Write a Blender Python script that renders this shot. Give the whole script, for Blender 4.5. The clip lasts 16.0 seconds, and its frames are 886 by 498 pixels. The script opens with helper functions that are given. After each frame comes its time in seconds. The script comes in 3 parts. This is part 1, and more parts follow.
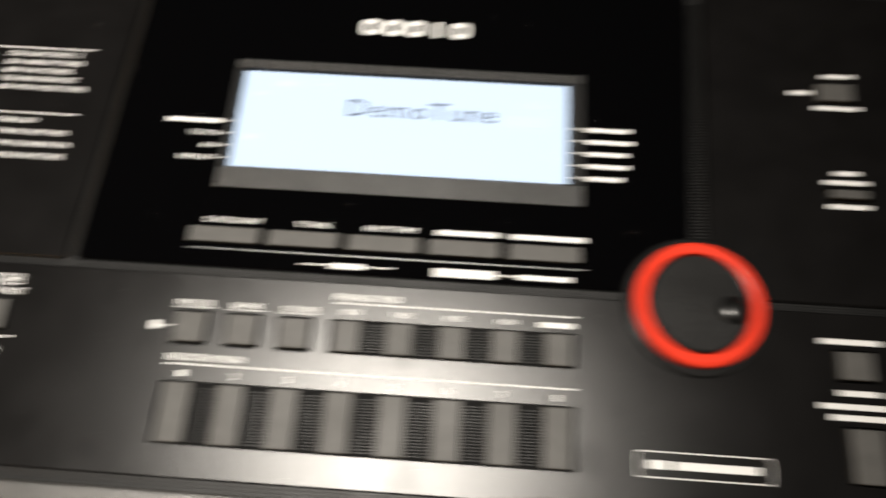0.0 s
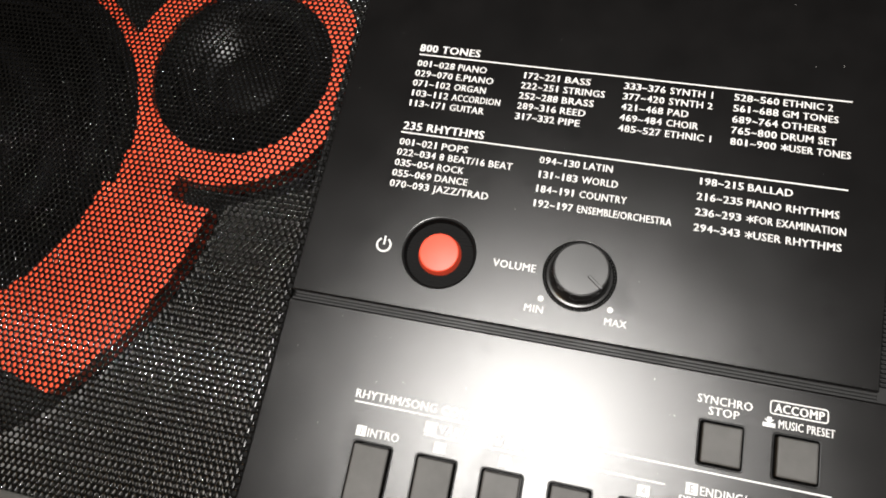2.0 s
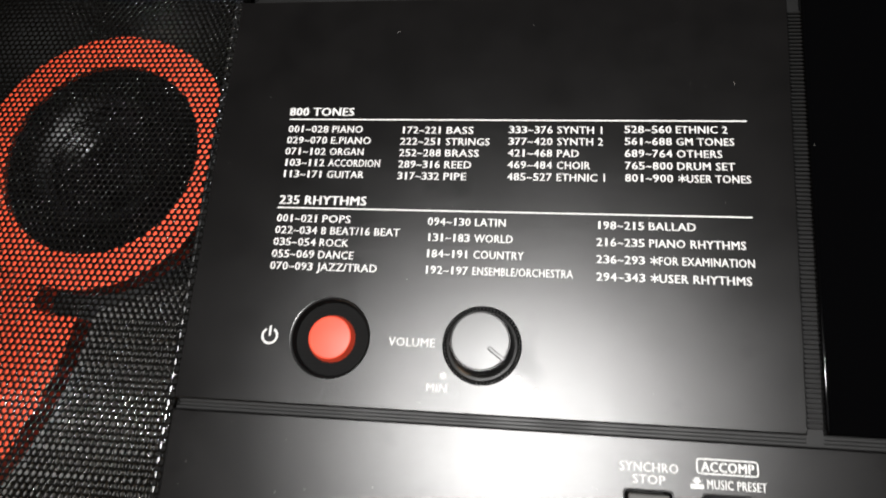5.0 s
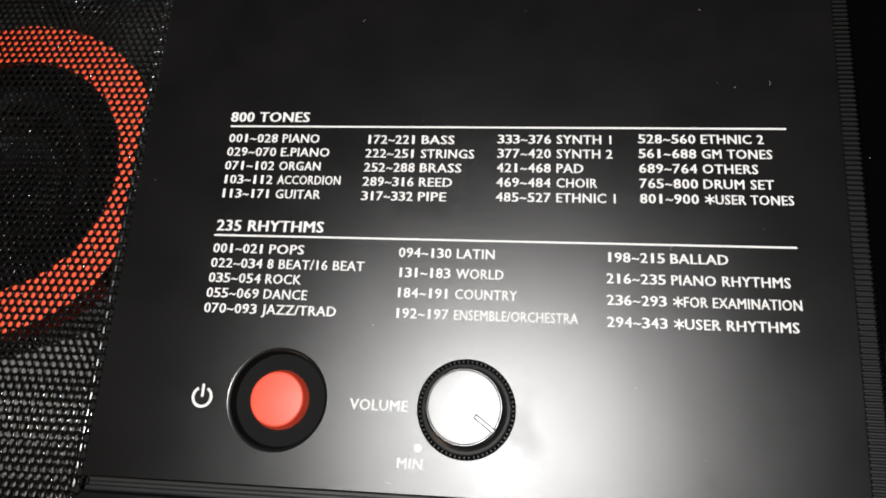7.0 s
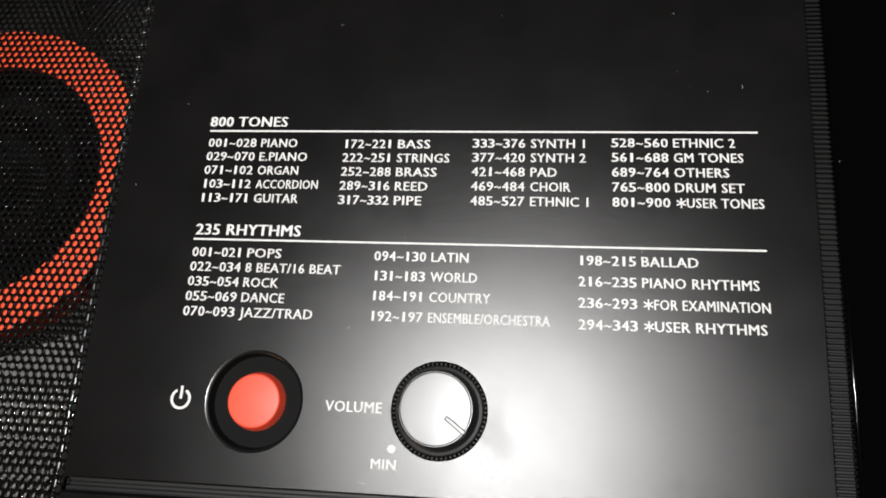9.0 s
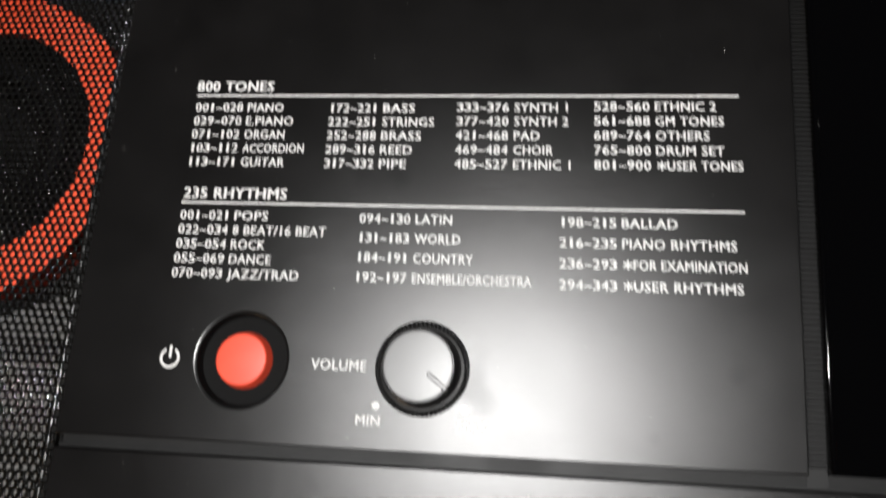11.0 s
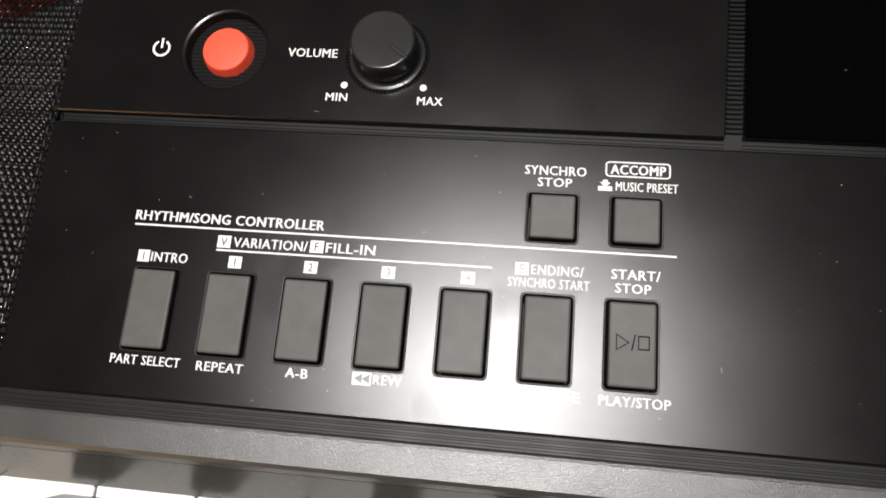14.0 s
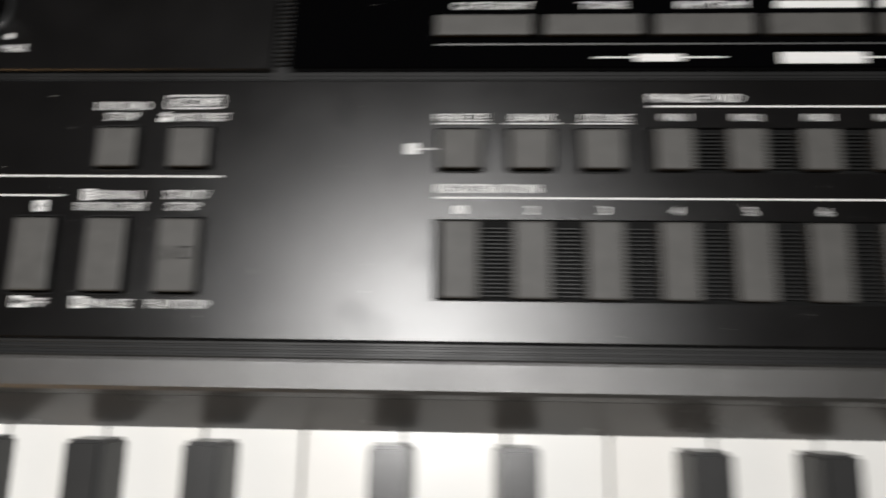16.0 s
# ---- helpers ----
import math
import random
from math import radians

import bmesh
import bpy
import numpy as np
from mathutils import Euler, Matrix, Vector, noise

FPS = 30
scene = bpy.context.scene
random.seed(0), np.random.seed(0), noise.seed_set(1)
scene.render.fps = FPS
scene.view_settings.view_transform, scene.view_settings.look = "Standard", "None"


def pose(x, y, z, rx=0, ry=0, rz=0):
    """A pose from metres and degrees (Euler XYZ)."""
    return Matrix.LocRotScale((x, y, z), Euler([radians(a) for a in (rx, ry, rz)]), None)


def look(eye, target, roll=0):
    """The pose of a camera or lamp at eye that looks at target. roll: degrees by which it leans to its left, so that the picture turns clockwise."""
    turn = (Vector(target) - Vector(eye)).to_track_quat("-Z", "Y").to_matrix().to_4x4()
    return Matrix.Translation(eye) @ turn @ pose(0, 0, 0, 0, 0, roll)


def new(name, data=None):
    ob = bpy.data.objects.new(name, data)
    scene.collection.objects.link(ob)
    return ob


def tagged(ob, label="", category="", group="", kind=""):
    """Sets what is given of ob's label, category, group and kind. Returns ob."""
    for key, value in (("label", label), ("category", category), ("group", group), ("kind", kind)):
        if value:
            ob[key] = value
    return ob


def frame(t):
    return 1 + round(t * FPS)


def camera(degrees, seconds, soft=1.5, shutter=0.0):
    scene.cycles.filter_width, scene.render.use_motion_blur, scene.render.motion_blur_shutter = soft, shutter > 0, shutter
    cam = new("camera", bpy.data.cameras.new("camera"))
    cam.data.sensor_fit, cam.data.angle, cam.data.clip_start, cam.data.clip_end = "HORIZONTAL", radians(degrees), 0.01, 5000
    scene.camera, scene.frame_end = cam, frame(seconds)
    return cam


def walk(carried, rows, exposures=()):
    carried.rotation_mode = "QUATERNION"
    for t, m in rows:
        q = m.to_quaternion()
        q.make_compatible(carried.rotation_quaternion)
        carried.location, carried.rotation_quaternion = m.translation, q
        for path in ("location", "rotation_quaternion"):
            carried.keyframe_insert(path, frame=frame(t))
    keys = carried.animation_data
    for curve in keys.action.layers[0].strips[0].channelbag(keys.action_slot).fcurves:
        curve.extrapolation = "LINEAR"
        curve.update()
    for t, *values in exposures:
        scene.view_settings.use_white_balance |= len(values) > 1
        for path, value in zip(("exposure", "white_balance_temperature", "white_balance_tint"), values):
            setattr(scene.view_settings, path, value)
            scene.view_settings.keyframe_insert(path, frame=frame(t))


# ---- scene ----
cam = camera(66.44, 16.0, soft=1.8, shutter=0.8)
# seconds, eye, target, roll
PATH = [
    (0, (0.2708, -0.0370, 0.2167), (0.2033, 0.6278, -1.6684), -2.03),
    (0.2, (0.2418, -0.0324, 0.2134), (0.0757, 0.5722, -1.6858), -10.33),
    (0.5, (0.1827, -0.0237, 0.2122), (-0.0702, 0.5040, -1.7003), -18.46),
    (0.8, (0.1231, -0.0187, 0.2139), (-0.1381, 0.4603, -1.7103), -20.17),
    (1, (0.1030, -0.0291, 0.2020), (-0.1871, 0.5445, -1.6919), -18.30),
    (1.5, (0.0668, -0.0166, 0.1904), (-0.2617, 0.5380, -1.7029), -20.44),
    (2, (0.0492, -0.0065, 0.1883), (-0.2901, 0.5362, -1.7066), -21.54),
    (2.5, (0.0495, -0.0070, 0.1879), (-0.2848, 0.5494, -1.7039), -20.75),
    (3, (0.0449, -0.0065, 0.1879), (-0.2910, 0.5456, -1.7048), -21.59),
    (3.46, (0.0517, -0.0013, 0.1828), (-0.2310, 0.5806, -1.7097), -19.89),
    (3.54, (0.0517, -0.0013, 0.1828), (-0.2310, 0.5806, -1.7097), -19.89),
    (3.97, (0.0598, 0.0057, 0.1805), (-0.1892, 0.6185, -1.7069), -18.12),
    (4.03, (0.0598, 0.0057, 0.1805), (-0.1892, 0.6185, -1.7069), -18.12),
    (4.5, (0.0677, 0.0109, 0.1807), (-0.1979, 0.5865, -1.7162), -21.44),
    (6.8, (0.0644, 0.0385, 0.1454), (-0.1393, 0.5961, -1.7645), -17.91),
    (7, (0.0645, 0.0378, 0.1454), (-0.1415, 0.6027, -1.7621), -17.82),
    (7.5, (0.0672, 0.0394, 0.1455), (-0.1271, 0.5846, -1.7689), -17.62),
    (8, (0.0697, 0.0387, 0.1467), (-0.1347, 0.5898, -1.7649), -18.20),
    (10.5, (0.0727, 0.0410, 0.1477), (-0.1461, 0.5644, -1.7701), -20.58),
    (11, (0.0750, 0.0351, 0.1481), (-0.1372, 0.5274, -1.7787), -21.11),
    (11.5, (0.0797, 0.0124, 0.1466), (-0.0868, 0.4645, -1.7946), -18.23),
    (12, (0.0916, -0.0210, 0.1433), (-0.0503, 0.4451, -1.7964), -13.22),
    (12.5, (0.0955, -0.0338, 0.1445), (-0.0986, 0.4265, -1.7922), -19.02),
    (13, (0.0937, -0.0368, 0.1457), (-0.1135, 0.4241, -1.7894), -20.34),
    (13.5, (0.0915, -0.0375, 0.1461), (-0.1193, 0.4522, -1.7815), -19.47),
    (14, (0.0896, -0.0364, 0.1463), (-0.1268, 0.4256, -1.7876), -20.77),
    (14.5, (0.0898, -0.0391, 0.1463), (-0.1181, 0.4313, -1.7865), -19.19),
    (15, (0.0969, -0.0389, 0.1493), (-0.0870, 0.4176, -1.7892), -17.75),
    (15.5, (0.1213, -0.0395, 0.1527), (0.0132, 0.3326, -1.8094), -13.39),
    (15.7, (0.1441, -0.0483, 0.1495), (0.0553, 0.3527, -1.8079), -10.52),
    (16, (0.1849, -0.0481, 0.1574), (0.1041, 0.3320, -1.8045), -11.27),
]
WHITE = [(0, 0.28, 7150, 10), (0.5, 0.05, 6950, 10), (1, 0, 7000, 10), (1.5, 0.3, 7050, 10), (2, 0.25, 6650, 10), (3, 0.25, 6500, 10), (5, 0.1, 6450, 10), (8, -0.1, 6420, 10), (11.5, -0.1, 6430, 10), (13, 0.15, 6520, 10), (15, 0.13, 6520, 10), (15.5, -0.05, 6450, 10), (16, -0.4, 6450, 10)]
walk(cam, [(t, look(eye, target, roll)) for t, eye, target, roll in PATH], WHITE)

# ---- world and lamps ----
world = bpy.data.worlds.new("dim_room")
scene.world = world
world.use_nodes = True
world.node_tree.nodes["Background"].inputs[0].default_value = (0.55, 0.5, 0.45, 1)
world.node_tree.nodes["Background"].inputs[1].default_value = 0.002


def lamp(name, kind, place, power, colour, size):
    data = bpy.data.lights.new(name, kind)
    data.energy, data.color = power, colour
    data.shadow_soft_size = size
    ob = new(name, data)
    ob.location = place
    return ob


# Fixed overhead spot, added in place of a torch carried with the camera.
LAMP = (0.05, 0.06, 2.25)
torch = lamp("ceiling_spot", "SPOT", LAMP, 300, (1.0, 0.98, 0.955), 0.06)
torch.data.spot_size, torch.data.spot_blend = radians(27), 1.0
# Unseen fill, added to imitate warm lens haze at the lower left.
warm = lamp("warm_side_lamp", "POINT", (-0.75, -0.85, 0.55), 10.0, (1.0, 0.62, 0.30), 0.25)

# ---- materials ----
MM = 0.001


def material(name, colour, rough=0.5, metal=0.0, spec=0.5, bump=(), mottle=0.0, mottle_scale=60.0, smudge=0.0, emit=0.0, coat=0.0):
    """bump: rows of (scale per metre, strength, distance). mottle: how far the colour varies; smudge: how far the gloss does."""
    m = bpy.data.materials.new(name)
    m.use_nodes = True
    nt = m.node_tree
    b = nt.nodes["Principled BSDF"]
    b.inputs["Base Color"].default_value = (*colour, 1)
    b.inputs["Roughness"].default_value = rough
    b.inputs["Metallic"].default_value = metal
    b.inputs["Specular IOR Level"].default_value = spec
    b.inputs["Coat Weight"].default_value = coat
    b.inputs["Coat Roughness"].default_value = 0.05
    if emit:
        b.inputs["Emission Color"].default_value = (*colour, 1)
        b.inputs["Emission Strength"].default_value = emit
    tc = nt.nodes.new("ShaderNodeTexCoord")
    last = None
    for scale, strength, distance in bump:
        n = nt.nodes.new("ShaderNodeTexNoise")
        n.inputs["Scale"].default_value, n.inputs["Detail"].default_value = scale, 2.0
        nt.links.new(tc.outputs["Object"], n.inputs["Vector"])
        bp = nt.nodes.new("ShaderNodeBump")
        bp.inputs["Strength"].default_value, bp.inputs["Distance"].default_value = strength, distance
        nt.links.new(n.outputs["Fac"], bp.inputs["Height"])
        if last:
            nt.links.new(last.outputs["Normal"], bp.inputs["Normal"])
        last = bp
    if last:
        nt.links.new(last.outputs["Normal"], b.inputs["Normal"])
    if mottle:
        n = nt.nodes.new("ShaderNodeTexNoise")
        n.inputs["Scale"].default_value, n.inputs["Detail"].default_value = mottle_scale, 6.0
        nt.links.new(tc.outputs["Object"], n.inputs["Vector"])
        r = nt.nodes.new("ShaderNodeValToRGB")
        r.color_ramp.elements[0].position, r.color_ramp.elements[1].position = 0.3, 0.7
        r.color_ramp.elements[0].color = (*[max(0, c * (1 - mottle)) for c in colour], 1)
        r.color_ramp.elements[1].color = (*[min(1, c * (1 + mottle)) for c in colour], 1)
        nt.links.new(n.outputs["Fac"], r.inputs["Fac"])
        nt.links.new(r.outputs["Color"], b.inputs["Base Color"])
    if smudge:
        n = nt.nodes.new("ShaderNodeTexNoise")
        n.inputs["Scale"].default_value, n.inputs["Detail"].default_value = 45.0, 5.0
        nt.links.new(tc.outputs["Object"], n.inputs["Vector"])
        r = nt.nodes.new("ShaderNodeMapRange")
        r.inputs["From Min"].default_value, r.inputs["From Max"].default_value = 0.35, 0.65
        r.inputs["To Min"].default_value, r.inputs["To Max"].default_value = rough - smudge, rough + smudge
        nt.links.new(n.outputs["Fac"], r.inputs["Value"])
        nt.links.new(r.outputs["Result"], b.inputs["Roughness"])
    return m


PANEL = material("textured_black_plastic", (0.0048, 0.0045, 0.0045), 0.315, spec=0.5, bump=((4200, 0.26, 0.0001), (1700, 0.05, 0.0001)), mottle=0.25, smudge=0.008)
# greasy finger marks dull the panel's gloss in patches
nt = PANEL.node_tree
where = nt.nodes.new("ShaderNodeTexCoord")
marks = nt.nodes.new("ShaderNodeTexNoise")
marks.inputs["Scale"].default_value, marks.inputs["Detail"].default_value = 34.0, 3.0
nt.links.new(where.outputs["Object"], marks.inputs["Vector"])
dull = nt.nodes.new("ShaderNodeMapRange")
dull.inputs["From Min"].default_value, dull.inputs["From Max"].default_value = 0.60, 0.68
dull.inputs["To Min"].default_value, dull.inputs["To Max"].default_value = 0.030, 0.021
nt.links.new(marks.outputs["Fac"], dull.inputs["Value"])
# fine-grained moulded plastic: a gloss lobe that falls off fast
base = nt.nodes["Principled BSDF"]
base.inputs["Specular IOR Level"].default_value = 0.12
gloss = nt.nodes.new("ShaderNodeBsdfAnisotropic")
gloss.distribution = "BECKMANN"
for name in ("Roughness", "Normal"):
    nt.links.new(base.inputs[name].links[0].from_socket, gloss.inputs[name])
nt.links.new(dull.outputs["Result"], gloss.inputs["Color"])
both = nt.nodes.new("ShaderNodeAddShader")
nt.links.new(base.outputs["BSDF"], both.inputs[0])
nt.links.new(gloss.outputs["BSDF"], both.inputs[1])
nt.links.new(both.outputs["Shader"], nt.nodes["Material Output"].inputs["Surface"])
LIP = material("coarse_black_plastic", (0.030, 0.0285, 0.026), 0.37, spec=1.0, bump=((3800, 0.5, 0.00015),), mottle=0.2, smudge=0.03)
SLOPE = material("semi_gloss_black_plastic", (0.05, 0.048, 0.045), 0.24, bump=((1200, 0.05, 0.0001),), mottle=0.15, smudge=0.04)
GROOVE = material("smooth_black_plastic", (0.007, 0.007, 0.007), 0.46, spec=0.28, bump=((900, 0.05, 0.0001),), smudge=0.05)
GLASS = material("glossy_black_acrylic", (0.0012, 0.0012, 0.0014), 0.06, spec=0.25, smudge=0.02)
RUBBER = material("dark_grey_rubber", (0.072, 0.070, 0.066), 0.55, spec=0.4, bump=((3500, 0.10, 0.00008),), mottle=0.12, mottle_scale=250, smudge=0.03)
WELL = material("black_well_plastic", (0.005, 0.005, 0.005), 0.8, spec=0.15, mottle=0.2)
INK = material("white_print_ink", (0.74, 0.74, 0.73), 0.55, bump=((2600, 0.2, 0.0001),), mottle=0.05, mottle_scale=900)
ENGRAVED = material("black_print_ink", (0.012, 0.012, 0.012), 0.8, spec=0.1, mottle=0.1)
RED = material("red_power_plastic", (0.88, 0.085, 0.04), 0.48, bump=((3000, 0.06, 0.0001),), mottle=0.08, mottle_scale=200)
ORANGE = material("orange_speaker_paint", (0.82, 0.07, 0.018), 0.5, mottle=0.12, mottle_scale=90)
CONE = material("black_speaker_cone", (0.004, 0.004, 0.0045), 0.30, spec=0.17, mottle=0.3, mottle_scale=120)
CAP = material("grey_basket_plastic", (0.105, 0.102, 0.099), 0.5, mottle=0.2, mottle_scale=80)
GRILLE = material("black_painted_steel_mesh", (0.0035, 0.0033, 0.003), 0.095, spec=0.24, mottle=0.3, mottle_scale=300)
KNOB = material("black_knob_plastic", (0.014, 0.014, 0.014), 0.27, bump=((3000, 0.12, 0.0001),), mottle=0.15, smudge=0.03)
KNOBCAP = material("matte_knob_plastic", (0.011, 0.011, 0.011), 0.335, spec=0.6, bump=((3800, 0.12, 0.0001),), mottle=0.15, smudge=0.03)
RIM = material("glossy_black_rim", (0.006, 0.006, 0.006), 0.25, mottle=0.1)
BUTTONRIM = material("satin_black_rim", (0.006, 0.006, 0.006), 0.42, spec=0.3, mottle=0.1)
SILVER = material("brushed_silver_trim", (0.20, 0.20, 0.20), 0.35, metal=0.8, bump=((1500, 0.1, 0.0001),), mottle=0.1)
SCREEN = material("backlit_lcd", (0.60, 0.76, 1.0), 0.25, emit=1.0)
SCREEN.node_tree.nodes["Principled BSDF"].inputs["Base Color"].default_value = (0.06, 0.08, 0.11, 1)
LCDINK = material("lcd_segments", (0.08, 0.11, 0.19), 0.4, mottle=0.05)
LCDPALE = material("lcd_pale_segments", (0.36, 0.47, 0.66), 0.4, emit=0.6)
JOGRING = material("orange_jog_ring", (0.80, 0.05, 0.025), 0.22, coat=0.3, mottle=0.05)
WHITEKEY = material("ivory_white_plastic", (0.82, 0.81, 0.78), 0.22, spec=0.5, mottle=0.02)
BLACKKEY = material("matte_black_key_plastic", (0.03, 0.03, 0.03), 0.28, bump=((2600, 0.2, 0.0001),), mottle=0.15)
FELT = material("dark_key_bed", (0.01, 0.008, 0.008), 0.9, mottle=0.3)
WALLPAINT = material("plain_wall_paint", (0.07, 0.062, 0.054), 0.8, mottle=0.06, mottle_scale=4)
FLOORING = material("dark_floor", (0.06, 0.045, 0.035), 0.7, mottle=0.3, mottle_scale=8)


# ---- mesh helpers, in millimetres ----
def finish(name, bm, mat, parent=None, label="", smooth=False):
    bmesh.ops.recalc_face_normals(bm, faces=bm.faces)
    me = bpy.data.meshes.new(name)
    bm.to_mesh(me)
    bm.free()
    me.transform(Matrix.Scale(MM, 4))
    me.materials.append(mat)
    if smooth:
        me.shade_smooth()
        me.set_sharp_from_angle(angle=radians(20))
    ob = new(name, me)
    ob.parent = parent
    return tagged(ob, label)


def part(name, bm, mat, parent, label="", smooth=False):
    return finish(name, bm, mat, parent, label, smooth)


def share(name, ob, parent, x, y, z=0.0):
    """Another part on the same mesh, moved by millimetres."""
    twin = new(name, ob.data)
    twin.parent = parent
    twin.location = (x * MM, y * MM, z * MM)
    return twin


def box(x0, x1, y0, y1, z0, z1, bevel=0.0, segments=2):
    bm = bmesh.new()
    bmesh.ops.create_cube(bm, size=1, matrix=Matrix.Translation(((x0 + x1) / 2, (y0 + y1) / 2, (z0 + z1) / 2)) @ Matrix.Diagonal((x1 - x0, y1 - y0, z1 - z0, 1)))
    if bevel:
        bmesh.ops.bevel(bm, geom=bm.edges[:], offset=bevel, segments=segments, affect="EDGES", profile=0.5)
    return bm


def lathe(cx, cy, profile, steps=64, knurl=0, depth=0.0):
    """A turned shape round (cx, cy) from rows of (radius, z). knurl: how many ridges its outside has."""
    bm = bmesh.new()
    rings = []
    for r, z in profile:
        ring = []
        for i in range(steps):
            a = 2 * math.pi * i / steps
            rr = r - (depth if knurl and (i * knurl * 2 // steps) % 2 and r > profile[-1][0] else 0)
            ring.append(bm.verts.new((cx + rr * math.cos(a), cy + rr * math.sin(a), z)))
        rings.append(ring)
    for a, b in zip(rings, rings[1:]):
        for i in range(steps):
            bm.faces.new((a[i], a[(i + 1) % steps], b[(i + 1) % steps], b[i]))
    bm.faces.new(rings[-1])
    bm.faces.new(rings[0][::-1])
    return bm


def holed(x0, x1, y0, y1, z, thick, holes, chamfer=0.5):
    """A plate with rectangular openings through it."""
    bm = bmesh.new()
    ix0, ix1, iy0, iy1 = x0 + chamfer, x1 - chamfer, y0 + chamfer, y1 - chamfer
    xs = sorted({ix0, ix1, *[v for h in holes for v in h[:2]]})
    ys = sorted({iy0, iy1, *[v for h in holes for v in h[2:]]})
    cache = {}

    def v(x, y, zz):
        key = (round(x, 4), round(y, 4), round(zz, 4))
        if key not in cache:
            cache[key] = bm.verts.new((x, y, zz))
        return cache[key]

    def inside(x, y):
        return any(h[0] < x < h[1] and h[2] < y < h[3] for h in holes)

    for a, b in zip(xs, xs[1:]):
        for c, d in zip(ys, ys[1:]):
            if inside((a + b) / 2, (c + d) / 2):
                continue
            bm.faces.new((v(a, c, z), v(b, c, z), v(b, d, z), v(a, d, z)))
            for p, q, mx, my in (((a, c), (b, c), 0, -1), ((b, c), (b, d), 1, 0), ((b, d), (a, d), 0, 1), ((a, d), (a, c), -1, 0)):
                nx, ny = (p[0] + q[0]) / 2 + mx * 0.01, (p[1] + q[1]) / 2 + my * 0.01
                if inside(nx, ny):
                    bm.faces.new((v(*p, z), v(*p, z - thick), v(*q, z - thick), v(*q, z)))
                elif not (ix0 < nx < ix1 and iy0 < ny < iy1):
                    def out(s):
                        return (x0 if s[0] == ix0 else x1 if s[0] == ix1 else s[0], y0 if s[1] == iy0 else y1 if s[1] == iy1 else s[1])
                    bm.faces.new((v(*p, z), v(*q, z), v(*out(q), z - chamfer), v(*out(p), z - chamfer)))
                    bm.faces.new((v(*out(p), z - chamfer), v(*out(q), z - chamfer), v(*out(q), z - thick), v(*out(p), z - thick)))
    return bm


def round_opening(bm, cx, cy, half, radius, z=0.0, steps=64):
    """Fills a square opening of a plate but for a round hole."""
    inner = [bm.verts.new((cx + radius * math.cos(2 * math.pi * i / steps), cy + radius * math.sin(2 * math.pi * i / steps), z)) for i in range(steps)]
    outer = []
    for i in range(steps):
        a = 2 * math.pi * i / steps
        k = half / max(abs(math.cos(a)), abs(math.sin(a)))
        outer.append(bm.verts.new((cx + k * math.cos(a), cy + k * math.sin(a), z)))
    for i in range(steps):
        j = (i + 1) % steps
        bm.faces.new((inner[i], outer[i], outer[j], inner[j]))
    return bm


def letters(words, x, y, cap, parent, width=None, squeeze=0.86, mat=None, bold=0.02, z=0.0, middle=False):
    """Printed words: x of their start (or middle), y of their base line, height of the capitals; width squeezes them to a length."""
    curve = bpy.data.curves.new("words", "FONT")
    curve.body, curve.size, curve.resolution_u = words, 1.0, 2
    curve.extrude, curve.space_character = 0.012, 1.07
    ob = bpy.data.objects.new("words", curve)
    me = bpy.data.meshes.new_from_object(ob)
    bpy.data.objects.remove(ob)
    co = np.array([v.co for v in me.vertices])
    low, high = co.min(0), co.max(0)
    k = cap / 0.70
    kx = width / (high[0] - low[0]) if width else k * squeeze
    start = x - (kx * (high[0] - low[0]) / 2 if middle else 0)
    me.transform(Matrix.Translation((start * MM, y * MM, (z + 0.05) * MM)) @ Matrix.Diagonal((kx * MM, k * MM, 3 * MM, 1)) @ Matrix.Translation((-low[0], 0, 0)))
    me.name = "printed_text"
    if bold:
        # heavier strokes: a second print a hair beside and above the first
        co = np.array([v.co for v in me.vertices])
        twice = np.concatenate([co - (bold * kx * MM, 0, 0), co + (bold * kx * MM, 0, 0.012 * MM)])
        polys = [tuple(p.vertices) for p in me.polygons]
        me.clear_geometry()
        me.from_pydata(twice.tolist(), [], polys + [tuple(k + len(co) for k in p) for p in polys])
    me.materials.append(mat or INK)
    made = new("printed_text", me)
    made.parent = parent
    return made


def bar(x0, x1, y0, y1, parent, mat=None, z=0.0, name="printed_line"):
    return part(name, box(x0, x1, y0, y1, z - 0.2, z + 0.06), mat or INK, parent)


def framed(x0, x1, y0, y1, parent, wide=0.35):
    """A printed outline with rounded corners."""
    bm = bmesh.new()
    rad = max(0.9, wide * 1.15)
    loops = []
    for inset in (0, wide):
        loop = []
        for cx, cy, a0 in ((x1 - rad, y1 - rad, 0), (x0 + rad, y1 - rad, 90), (x0 + rad, y0 + rad, 180), (x1 - rad, y0 + rad, 270)):
            for i in range(6):
                a = radians(a0 + 18 * i)
                loop.append(bm.verts.new((cx + (rad - inset) * math.cos(a), cy + (rad - inset) * math.sin(a), 0.06)))
        loops.append(loop)
    n = len(loops[0])
    for i in range(n):
        bm.faces.new((loops[0][i], loops[0][(i + 1) % n], loops[1][(i + 1) % n], loops[1][i]))
    return part("printed_frame", bm, INK, parent)


def shape(points, parent, mat=None, z=0.06, name="printed_sign"):
    bm = bmesh.new()
    bm.faces.new([bm.verts.new((x, y, z)) for x, y in points])
    return part(name, bm, mat or INK, parent)


